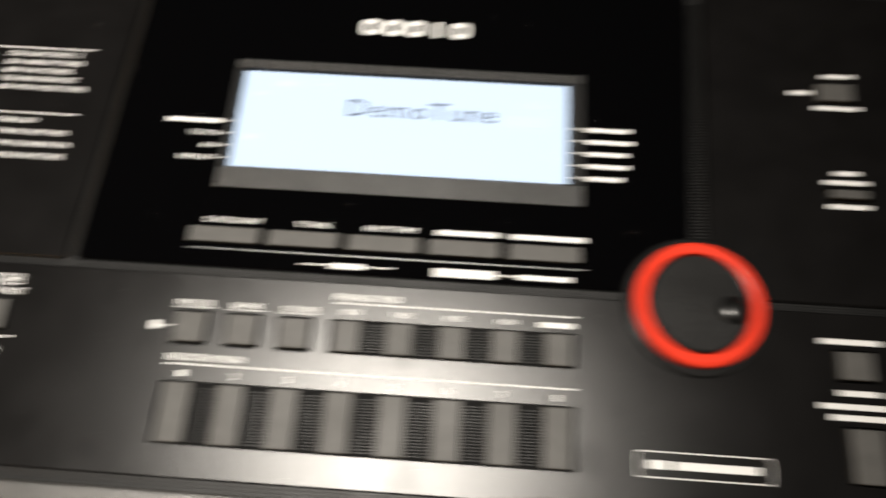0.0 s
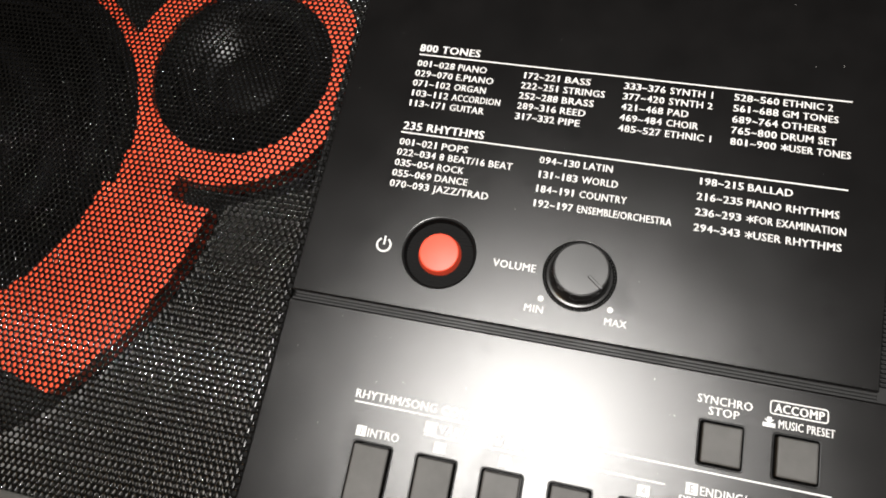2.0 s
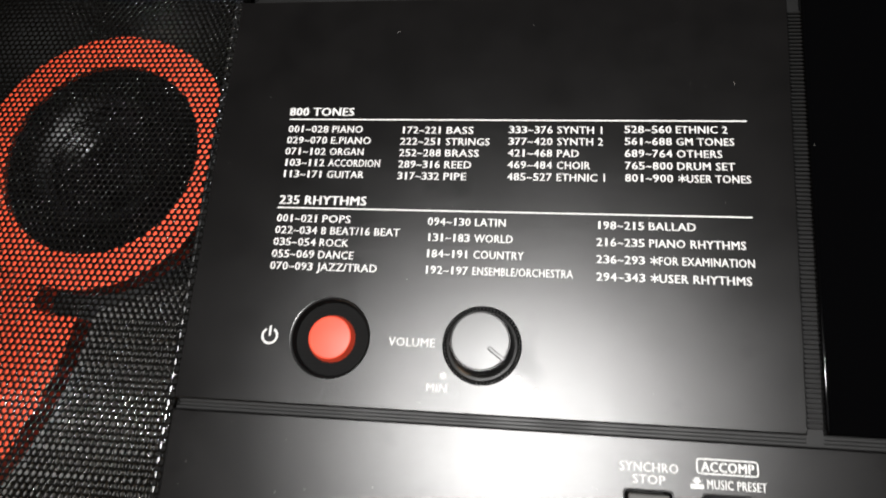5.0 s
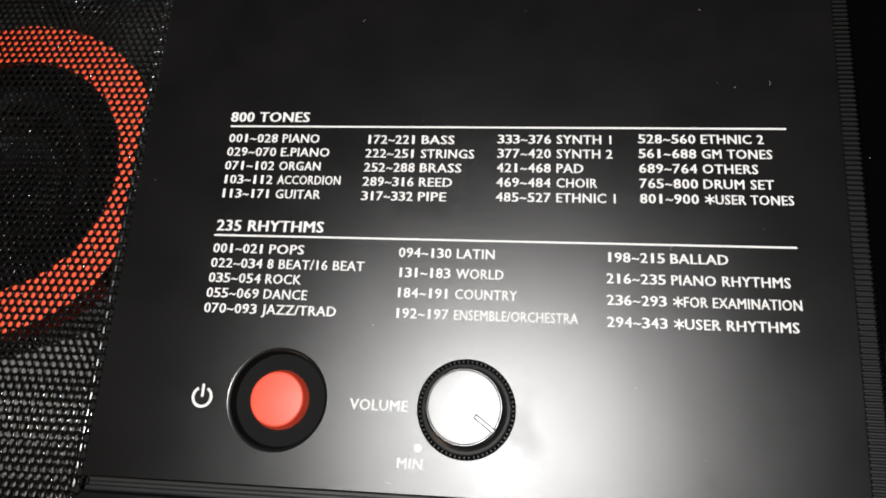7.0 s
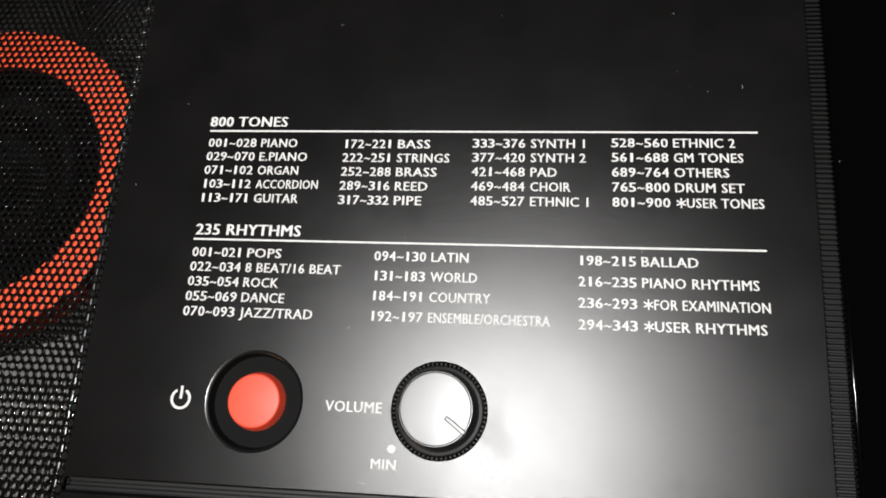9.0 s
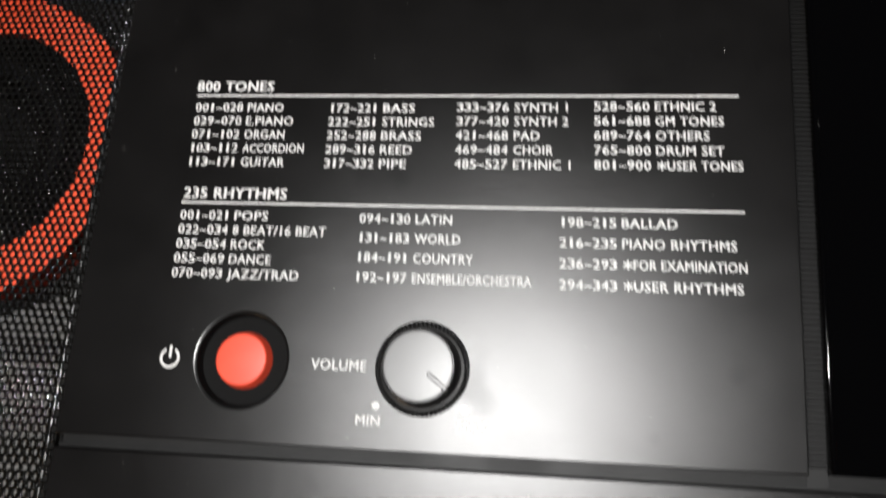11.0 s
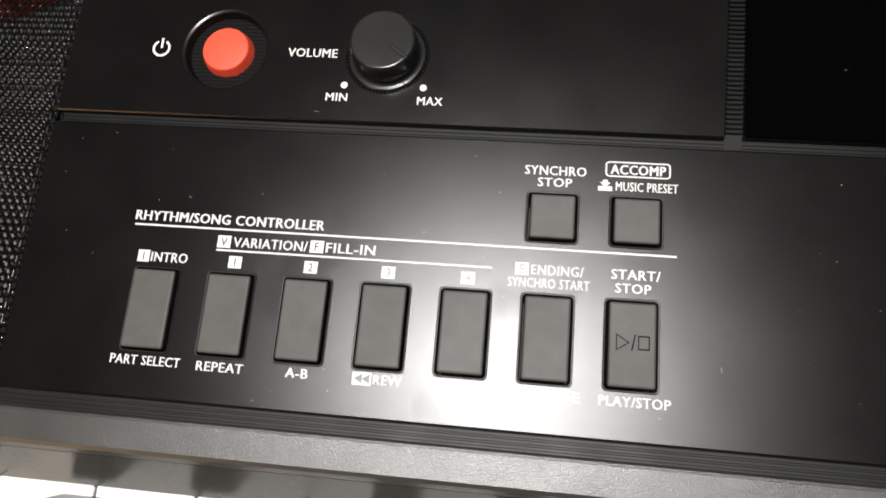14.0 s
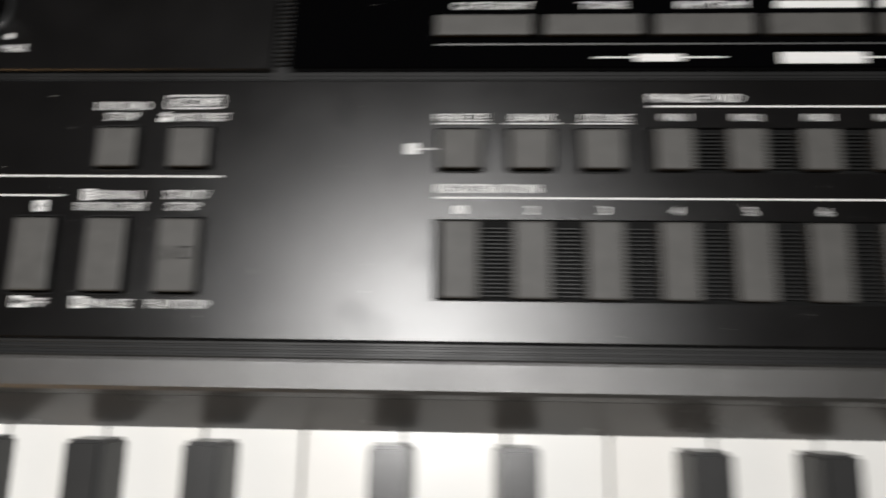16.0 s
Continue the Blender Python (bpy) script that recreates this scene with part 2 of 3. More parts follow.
# ---- the room ----
def slab(name, x0, x1, y0, y1, z0, z1, mat, label, category):
    return tagged(finish(name, box(x0, x1, y0, y1, z0, z1), mat), label, category, kind="structure")


BASE = -92
slab("floor", -1900, 2100, -1900, 2100, BASE - 60, BASE, FLOORING, "plain dark floor in a dim room", "floor")
slab("ceiling", -1900, 2100, -1900, 2100, 2400, 2460, WALLPAINT, "plain pale ceiling of a dim room", "ceiling")
slab("wall_north", -1900, 2100, 2100, 2180, BASE, 2400, WALLPAINT, "plain painted wall of a dim room", "wall")
slab("wall_south", -1900, 2100, -1980, -1900, BASE, 2400, WALLPAINT, "plain painted wall of a dim room", "wall")
slab("wall_east", 2100, 2180, -1900, 2100, BASE, 2400, WALLPAINT, "plain painted wall of a dim room", "wall")
slab("wall_west", -1980, -1900, -1900, 2100, BASE, 2400, WALLPAINT, "plain painted wall of a dim room", "wall")

# ---- the keyboard: body ----
LEFT, RIGHT, BACK, FRONT = -250, 744, 166, -216
keyboard = new("electronic_keyboard")
tagged(keyboard, "black electronic keyboard with orange speaker rings and lit display", "musical keyboard")
case = part("case", box(LEFT, RIGHT, -50, BACK, BASE, -9, 3.0), GROOVE, keyboard, "black plastic case")
part("key_bed", box(LEFT, RIGHT, FRONT, -50.5, BASE, -32, 2.0), FELT, keyboard, "dark bed under the keys")
part("end_block", box(LEFT, -206.6, FRONT, -50.5, -31.5, -6, 3.0), PANEL, keyboard, "black end block beside the keys")
part("end_block", box(694.6, RIGHT, FRONT, -50.5, -31.5, -6, 3.0), PANEL, keyboard, "black end block beside the keys")

# lower control panel with its button openings
PITCH, FIRST = 17.85, 7.7
LONG = [(FIRST + PITCH * i - 5.65, FIRST + PITCH * i + 5.65, -29.4, -10.1) for i in range(7)]
SQUARE = [(c - 5.7, c + 5.7, 1.5, 13.1) for c in (97.0, 115.3)]
RPITCH, RFIRST = 17.14, 182.3
TOPROW = [(RFIRST + RPITCH * i - 5.9, RFIRST + RPITCH * i + 5.9, 1.4, 12.9) for i in range(3)]
PADS = (RFIRST + RPITCH * 3 - 6.0, RFIRST + RPITCH * 7 + 6.0, 1.4, 12.9)
MEMORY = (RFIRST - 6.2, RFIRST + RPITCH * 7 + 6.0, -30.0, -10.3)
SIDE = [(390.5, 402.5, 2.8, 13.4), (391.0, 403.0, -28.4, -10.6)]
FAR = [(395.0, 409.0, 104.4, 113.0), (395.0, 409.0, 65.6, 70.4)]
lower = part("lower_panel", holed(-26.6, RIGHT, -39.8, 25.4, 0, 8, LONG + SQUARE + TOPROW + [PADS, MEMORY] + SIDE), PANEL, keyboard, "matte black textured control panel")

# upper panels
UP0, UP1 = 28.2, 152.5
PX, PY, VX, VY = 14.5, 46.2, 55.5, 46.0
bm = holed(-26.6, 134.4, UP0, UP1, 0, 8, [(PX - 12.5, PX + 12.5, PY - 12.5, PY + 12.5), (VX - 12.5, VX + 12.5, VY - 12.5, VY + 12.5)], 0.3)
round_opening(bm, PX, PY, 12.5, 11.1)
round_opening(bm, VX, VY, 12.5, 10.4)
upper_left = part("tone_list_panel", bm, PANEL, keyboard, "matte black panel printed with tone and rhythm lists")
SCREENHOLE = (184.1, 305.1, 66.0, 106.6)
CATS = [(175.2 + 27.4 * i, 200.4 + 27.4 * i, 36.4, 43.0) for i in range(5)]
display = part("display_panel", holed(138.6, 345.8, 28.4, UP1, 0.3, 8, [SCREENHOLE] + CATS, 0.4), GLASS, keyboard, "glossy black acrylic display panel")
upper_right = part("right_panel", holed(352.0, RIGHT, UP0, UP1, 0, 8, FAR), PANEL, keyboard, "matte black panel")

glass_edge = part("panel_edge", box(138.5, 139.7, 28.7, UP1 - 0.3, -1.0, 0.62, 0.45, 5), GLASS, display, "glossy rounded edge of the display panel", True)

# ribbed dividers between the upper panels
for x0, x1 in ((134.5, 138.5), (345.9, 351.9)):
    strip = part("divider_strip", box(x0, x1, 26.0, UP1, -7, -1.6), GROOVE, keyboard, "ribbed black divider")
    rib = part("rib", box(x0 + 0.1, x1 - 0.1, -0.38, 0.38, -1.7, -0.7, 0.25, 1), GROOVE, strip)
    rib.location.y = 30 * MM
    for i in range(1, 98):
        share("rib", rib, strip, 0, 30 + 1.2 * i)

# grooves and the front lip
for y0, y1, rows in ((25.3, 28.3, 3), (-43.4, -39.5, 3)):
    channel = part("groove", box(-26.5, RIGHT, y0, y1, -7, -1.9), GROOVE, keyboard, "ridged black groove")
    for i in range(rows):
        c = y0 + (y1 - y0) * (i + 0.7) / (rows + 0.4)
        part("ridge", box(-26.5, RIGHT, c - 0.42, c + 0.42, -2.1, -1.7, 0.15, 2), GROOVE, channel)
def rail(name, profile, mat, label):
    """A long bar of one section, from rows of (y, z)."""
    bm = bmesh.new()
    ends = [[bm.verts.new((x, y, z)) for y, z in profile] for x in (LEFT, RIGHT)]
    for i in range(len(profile)):
        j = (i + 1) % len(profile)
        bm.faces.new((ends[0][i], ends[0][j], ends[1][j], ends[1][i]))
    bm.faces.new(ends[0]), bm.faces.new(ends[1])
    return part(name, bm, mat, keyboard, label)


rail("front_lip", [(-43.4, -7), (-43.4, -0.9), (-43.9, -0.35), (-44.6, -0.2), (-50.6, -0.3), (-51.5, -0.7), (-52.2, -1.8), (-52.6, -2.6), (-52.6, -7)], LIP, "coarse textured black lip")
rail("key_slope", [(-52.62, -2.5), (-62.8, -17.5), (-62.8, -32), (-52.62, -32)], SLOPE, "semi-gloss black slope behind the keys")

# ---- speaker under its grille ----
def ring_plate(cx, cy, r0, r1, z0, z1, a0=0.0, a1=360.0, steps=72, skew=0.0):
    """A flat ring or part of one; skew: degrees by which its first end slants inwards."""
    bm = bmesh.new()
    full = a1 - a0 >= 360
    rows = []
    for i in range(steps + (0 if full else 1)):
        f = i / steps
        inner, outer = radians(a0 - skew + (a1 - a0 + skew) * f), radians(a0 + (a1 - a0) * f)
        rows.append([bm.verts.new((cx + r * math.cos(a), cy + r * math.sin(a), z)) for r, z, a in ((r0, z0, inner), (r0, z1, inner), (r1, z1, outer), (r1, z0, outer))])
    count = len(rows)
    for i in range(count if full else count - 1):
        a, b = rows[i], rows[(i + 1) % count]
        for k in range(4):
            bm.faces.new((a[k], a[(k + 1) % 4], b[(k + 1) % 4], b[k]))
    if not full:
        bm.faces.new(rows[0]), bm.faces.new(rows[-1][::-1])
    return bm


GX, GY, GR = -64.8, 98.9, 31.5
WX, WY, WR = -164.0, 59.5, 70.2
speaker = part("speaker_well", box(LEFT + 3, -28.5, -48, BACK - 3, -32, -9.1), WELL, keyboard, "black space behind the grille")
bm = ring_plate(GX, GY, GR, 42.2, -8.9, -1.3, steps=120)
for v in bm.verts:
    away = math.hypot(v.co.x - WX, v.co.y - WY)
    if away < WR + 0.3:
        v.co.x, v.co.y = WX + (v.co.x - WX) * (WR + 0.3) / away, WY + (v.co.y - WY) * (WR + 0.3) / away
part("speaker_ring", bm, ORANGE, keyboard, "orange ring round the tweeter")
part("speaker_ring", ring_plate(WX, WY, WR, 74.4, -8.9, -1.35, -2, 250, 96), ORANGE, keyboard, "orange ring round the woofer")
part("speaker_band", ring_plate(WX, WY, 64.7, 103.6, -8.9, -1.4, -46.5, -6, 48, 28), ORANGE, keyboard, "orange band beside the woofer")
part("speaker_band_joint", ring_plate(WX, WY, 68.5, 89.4, -8.9, -1.45, -6, 4, 12), ORANGE, keyboard)
part("speaker_cone", lathe(GX, GY, [(31.48, -9.0), (31.48, -2.9), (29.57, -2.8), (27.48, -2.9), (23.85, -3.9), (20.03, -5.1), (16.22, -6.6), (13.36, -8.0), (11.45, -8.9), (8.586, -8.4), (4.77, -7.9), (0.1908, -7.7)]), CONE, keyboard, "black tweeter cone", True)
part("speaker_cone", lathe(WX, WY, [(65.16, -9.0), (65.16, -2.9), (62.96, -2.5), (60.1, -2.4), (55.33, -5), (20.99, -8.8), (15.26, -7.4), (7.632, -6.7), (0.1908, -6.5)]), CONE, keyboard, "black woofer cone", True)
part("speaker_surround", ring_plate(WX, WY, 65.2, WR - 0.05, -8.9, -4.2, -2, 250, 96), CONE, keyboard, "black woofer surround")


def arc_x(y, r):
    return WX + math.sqrt(r * r - (y - WY) ** 2)


# grey baffle, its side following the band's curve
bm = bmesh.new()
edge = [(arc_x(-44 + 5 * i, 107.4), -44 + 5 * i) for i in range(20)]
outline = edge + [(-29.4, 61.0), (-29.4, -44)]
tops = [[bm.verts.new((x, y, z)) for x, y in outline] for z in (-9, -3.3)]
for i in range(len(outline)):
    j = (i + 1) % len(outline)
    bm.faces.new((tops[0][i], tops[0][j], tops[1][j], tops[1][i]))
bm.faces.new(tops[1])
part("baffle", bm, CAP, keyboard, "grey plastic speaker baffle")
for i in range(13):
    y = 46 - 7.3 * i
    part("baffle_rib", box(arc_x(y, 108.8), -29.6, y - 3.0, y + 3.0, -8.8, -2.7, 0.5, 2), CAP, keyboard, "grey plastic baffle rib")

# perforated sheet: staggered round holes
bm = bmesh.new()
STEP, ROW, HOLE = 2.02, 1.75, 0.72
gx0, gx1, gy0, gy1 = -172.0, -25.4, -49.0, 163.0
verts, faces = [], []
rows = int((gy1 - gy0) / ROW)
cols = int((gx1 - gx0) / STEP)
for j in range(rows):
    cy = gy0 + ROW * (j + 0.5)
    for i in range(cols):
        cx = gx0 + STEP * (i + 0.5 + 0.5 * (j % 2))
        b0 = len(verts)
        for k in range(6):
            a = radians(60 * k + 30)
            verts.append((cx + STEP / math.sqrt(3) * math.cos(a), cy + STEP / math.sqrt(3) * math.sin(a), -0.5))
        for r, z in ((HOLE * 1.02, -0.70), (HOLE * 1.02, -0.70), (HOLE, -0.92)):
            for k in range(12):
                a = radians(30 * k + 30)
                verts.append((cx + r * math.cos(a), cy + r * math.sin(a), z))
        for k in range(6):
            o0, o1 = b0 + k, b0 + (k + 1) % 6
            n0, n1, n2 = b0 + 6 + 2 * k, b0 + 6 + 2 * k + 1, b0 + 6 + (2 * k + 2) % 12
            faces += [(o0, n1, n0), (o0, o1, n1), (o1, n2, n1)]
        for s in (12,):
            for k in range(12):
                p, q = b0 + 6 + s + k, b0 + 6 + s + (k + 1) % 12
                faces.append((p, q, q + 12, p + 12))
bm.free()
# neighbouring cells share their corners, so that each web joint is a smooth knob
seen, lookup, merged = {}, [], []
for v in verts:
    key = (round(v[0], 2), round(v[1], 2), round(v[2], 2))
    if v[2] > -0.6:
        if key not in seen:
            seen[key] = len(merged)
            merged.append(v)
        lookup.append(seen[key])
    else:
        lookup.append(len(merged))
        merged.append(v)
verts, faces = merged, [tuple(lookup[k] for k in f) for f in faces]
me = bpy.data.meshes.new("speaker_grille")
me.from_pydata([(x * MM, y * MM, z * MM) for x, y, z in verts], [], faces)
me.materials.append(GRILLE)
for p in me.polygons:
    p.use_smooth = True
grille = new("speaker_grille", me)
grille.parent = keyboard
tagged(grille, "black perforated steel speaker grille")
part("grille_edge", box(-29.3, -26.8, -50, 164, -6, -0.85, 0.4, 2), WELL, grille, "rolled edge of the grille")
# scalloped cut of the sheet along its edge
scallop = part("edge_scallop", box(-0.55, 0.55, -1.1, 1.1, -0.95, -0.5, 0.4, 3), RIM, grille)
for i in range(57):
    y = -47 + 3.68 * i
    twin = scallop if i == 0 else share("edge_scallop", scallop, grille, 0, 0)
    twin.location = (-28.5 * MM, y * MM, 0)
part("grille_sheet", box(LEFT + 1, -172.4, -50, 148, -6, -0.7, 1.0, 2), GRILLE, grille)

# ---- power button and volume knob ----
power = part("power_button", lathe(PX, PY, [(6.5, -2.6), (6.3, -1.6), (5.85, 0.0), (5.6, 0.22), (5.3, 0.28), (0.1, 0.3)]), RED, keyboard, "round red power button", True)
part("bezel", lathe(PX, PY, [(11.3, -7.5), (11.12, 0.01), (10.8, -0.06), (10.45, -0.25), (10.0, -2.3), (9.8, -2.7), (0.1, -2.7)]), RIM, power, "round black recess of the button", True)
part("bezel_floor", lathe(PX, PY, [(9.95, -2.69), (9.95, -2.5), (0.1, -2.5)]), WELL, power)
ridge = part("bezel_ridge", box(-1, 1, -0.16, 0.16, -2.55, -2.3), WELL, power)
for i in range(-9, 10):
    half = math.sqrt(9.9 ** 2 - (1.05 * i) ** 2)
    twin = ridge if i == -9 else share("bezel_ridge", ridge, power, 0, 0)
    twin.location, twin.scale = (PX * MM, (PY + 1.05 * i) * MM, 0), (half, 1, 1)
bm = ring_plate(-2.3, 45.9, 1.75, 2.35, 0.0, 0.07, 120, 420, 40)
part("printed_sign", bm, INK, upper_left)
bar(-2.6, -2.0, 45.9, 48.7, upper_left)

volume = part("volume_knob", lathe(VX, VY, [(9.5, -1.8), (9.48, -0.1), (9.2, 0.2), (8.6, 0.3), (8.15, 0.6), (7.95, 6.3), (7.75, 6.85), (7.5, 7.15), (0.1, 7.15)], 96), KNOB, keyboard, "black cylindrical volume knob", True)
part("collar", lathe(VX, VY, [(10.6, -7.5), (10.42, 0.01), (10.25, -0.04), (10.1, -0.15), (9.7, -1.7), (9.5, -1.9), (0.1, -1.9)], 128), RIM, volume, "round black recess of the knob", True)
tooth = part("collar_tooth", box(9.6, 10.15, -0.2, 0.2, -1.8, -0.15, 0.1, 1), GROOVE, volume)
for i in range(64):
    twin = tooth if i == 0 else share("collar_tooth", tooth, volume, 0, 0)
    twin.matrix_basis = Matrix.Translation((VX * MM, VY * MM, 0)) @ Matrix.Rotation(radians(360 * i / 64), 4, "Z")
part("knob_cap", lathe(VX, VY, [(7.45, 7.0), (7.4, 7.22), (7.15, 7.3), (0.1, 7.3)], 64), KNOBCAP, volume, "matte black knob top")
pointer = part("pointer", box(2.7, 7.75, -0.5, 0.5, 6.9, 7.55, 0.2, 2), KNOBCAP, volume, "raised pointer line")
pointer.matrix_basis = Matrix.Translation((VX * MM, VY * MM, 0)) @ Matrix.Rotation(radians(-37), 4, "Z")
for x in (45.8, 65.1):
    part("printed_dot", lathe(x, 37.6, [(0.85, 0), (0.85, 0.06)], 20), INK, upper_left)
letters("VOLUME", 30.7, 44.8, 2.3, upper_left, 12.4)
letters("MIN", 41.7, 33.4, 2.1, upper_left, 5.2)
letters("MAX", 64.0, 33.2, 2.1, upper_left, 6.0)

# ---- tone and rhythm lists ----
letters("800 TONES", -5.4, 112.3, 2.65, upper_left, 19.7, bold=0.032)
bar(-5.3, 125.3, 110.85, 111.3, upper_left)


def star(x, y):
    bm = bmesh.new()
    for k in range(3):
        a = radians(90 + 60 * k)
        u, v = Vector((math.cos(a), math.sin(a))) * 1.15, Vector((-math.sin(a), math.cos(a))) * 0.17
        bm.faces.new([bm.verts.new((x + p.x, y + p.y, 0.06 + 0.004 * k)) for p in (u + v, v - u, -u - v, u - v)])
    part("printed_star", bm, INK, upper_left)


def listing(rows, x0, x1, word_x, y, step):
    """Rows of (numbers, word, x of the word's end); the digits stand in equal cells from x0 to x1."""
    cell = (x1 - x0) / 7
    for i, (span, word, end) in enumerate(rows):
        base = y - 1.12 - step * i
        for k, sign in enumerate(span):
            letters(sign, x0 + cell * (k + 0.5), base, 2.25, upper_left, cell * (0.24 if sign == "1" else 0.80), bold=0.02, middle=True)
        start = word_x
        if word[0] == "*":
            star(word_x + 1.15, base + 1.1)
            word, start = word[1:], word_x + 2.4
        letters(word, start, base, 2.25, upper_left, end - start, bold=0.02)


listing((("001~028", "PIANO", 17.4), ("029~070", "E.PIANO", 20.2), ("071~102", "ORGAN", 18.4), ("103~112", "ACCORDION", 23.6), ("113~171", "GUITAR", 19.1)), -5.3, 7.2, 8.35, 107.9, 3.6)
listing((("172~221", "BASS", 50.1), ("222~251", "STRINGS", 54.9), ("252~288", "BRASS", 52.0), ("289~316", "REED", 50.0), ("317~332", "PIPE", 48.8)), 28.9, 41.2, 42.4, 107.8, 3.6)
listing((("333~376", "SYNTH 1", 86.4), ("377~420", "SYNTH 2", 86.6), ("421~468", "PAD", 80.0), ("469~484", "CHOIR", 83.1), ("485~527", "ETHNIC 1", 87.1)), 60.2, 72.8, 74.05, 108.1, 3.62)
listing((("528~560", "ETHNIC 2", 120.1), ("561~688", "GM TONES", 121.7), ("689~764", "OTHERS", 118.4), ("765~800", "DRUM SET", 121.5), ("801~900", "*USER TONES", 125.4)), 92.4, 105.4, 106.5, 108.4, 3.66)
letters("235 RHYTHMS", -4.8, 84.1, 2.7, upper_left, 25.5, bold=0.032)
bar(-5.2, 125.1, 82.75, 83.2, upper_left)
listing((("001~021", "POPS", 16.7), ("022~034", "8 BEAT/16 BEAT", 31.1), ("035~054", "ROCK", 16.8), ("055~069", "DANCE", 18.6), ("070~093", "JAZZ/TRAD", 25.6)), -5.05, 7.5, 8.6, 79.85, 3.53)
listing((("094~130", "LATIN", 60.4), ("131~183", "WORLD", 62.5), ("184~191", "COUNTRY", 65.6), ("192~197", "ENSEMBLE/ORCHESTRA", 78.7)), 38.7, 50.9, 52.05, 79.85, 4.64)
listing((("198~215", "BALLAD", 110.6), ("216~235", "PIANO RHYTHMS", 123.0), ("236~293", "*FOR EXAMINATION", 124.9), ("294~343", "*USER RHYTHMS", 123.9)), 84.7, 97.5, 98.6, 79.9, 4.78)

# ---- rhythm controller ----
def boxed(sign, x0, x1, y0, y1, parent):
    part("printed_box", box(x0, x1, y0, y1, -0.2, 0.06), INK, parent)
    letters(sign, (x0 + x1) / 2, y0 + 0.45, y1 - y0 - 0.9, parent, mat=PANEL, z=0.06, middle=True, bold=0.0)


letters("RHYTHM/SONG CONTROLLER", -0.1, 1.1, 2.35, lower, 45.6, bold=0.032)
bar(0, 124.0, -0.22, 0.22, lower)
bar(20.8, 84.5, -5.2, -4.78, lower)
boxed("V", 20.8, 24.0, -4.4, -1.5, lower)
letters("VARIATION/", 24.7, -4.05, 2.3, lower, 17.5)
boxed("F", 42.8, 46.0, -4.25, -1.35, lower)
letters("FILL-IN", 46.6, -3.95, 2.3, lower, 11.3)
boxed("I", 2.2, 5.0, -8.9, -6.1, lower)
letters("INTRO", 5.5, -8.7, 2.3, lower, 8.8)
for i in range(4):
    c = FIRST + PITCH * (i + 1) + 0.2
    boxed(str(i + 1), c - 1.55, c + 1.55, -9.05, -6.25, lower)
boxed("E", 89.5, 92.5, -6.2, -3.3, lower)
letters("ENDING/", 93.1, -5.85, 2.2, lower, 11.2)
letters("SYNCHRO START", 88.1, -8.75, 2.1, lower, 17.6)
letters("START/", 110.3, -5.7, 2.2, lower, 10.3)
letters("STOP", 111.2, -8.65, 2.1, lower, 7.5)
letters("SYNCHRO", 90.4, 17.3, 2.2, lower, 13.7)
letters("STOP", 93.4, 14.55, 2.1, lower, 7.6)
framed(108.3, 122.6, 17.6, 21.3, lower)
letters("ACCOMP", 109.5, 18.3, 2.25, lower, 12.0, bold=0.032)
shape([(106.8, 14.2), (109.9, 14.2), (109.9, 15.3), (106.8, 15.3)], lower)
shape([(107.8, 16.8), (108.9, 16.8), (108.9, 16.2), (109.6, 16.2), (108.35, 15.1), (107.1, 16.2), (107.8, 16.2)], lower, z=0.09)
letters("MUSIC PRESET", 110.7, 14.4, 2.1, lower, 13.5)
letters("PART SELECT", 0.4, -32.35, 2.1, lower, 16.4)
letters("REPEAT", 20.7, -32.5, 2.1, lower, 10.7)
letters("A-B", 41.1, -32.35, 2.1, lower, 5.0)


def arrows(x0, parent, direction):
    """A white box with two dark triangles."""
    part("printed_box", box(x0, x0 + 4.2, -32.7, -29.9, -0.2, 0.06), INK, parent)
    for k in (0, 1):
        a, b = x0 + 0.4 + 1.7 * k, x0 + 2.1 + 1.7 * k
        tip, back = (a, b) if direction < 0 else (b, a)
        shape([(tip, -31.3), (back, -30.3), (back, -32.3)], parent, PANEL, 0.11)


arrows(56.0, lower, -1)
letters("REW", 60.7, -32.3, 2.1, lower, 6.1)
arrows(75.0, lower, 1)
letters("FF", 79.9, -32.5, 2.1, lower, 3.7)
part("printed_box", box(89.9, 93.3, -32.7, -29.9, -0.2, 0.06), INK, lower)
for x in (90.5, 91.8):
    part("printed_line", box(x, x + 0.6, -32.2, -30.4, 0.02, 0.11), PANEL, lower)
letters("PAUSE", 93.8, -32.5, 2.1, lower, 10.6)
letters("PLAY/STOP", 108.4, -32.5, 2.1, lower, 14.6)

# ---- buttons: each sits in its opening ----
def rounded(bm, x0, x1, y0, y1, rad, z):
    loop = []
    for cx, cy, a0 in ((x1 - rad, y1 - rad, 0), (x0 + rad, y1 - rad, 90), (x0 + rad, y0 + rad, 180), (x1 - rad, y0 + rad, 270)):
        for i in range(5):
            a = radians(a0 + 22.5 * i)
            loop.append(bm.verts.new((cx + rad * math.cos(a), cy + rad * math.sin(a), z)))
    return loop


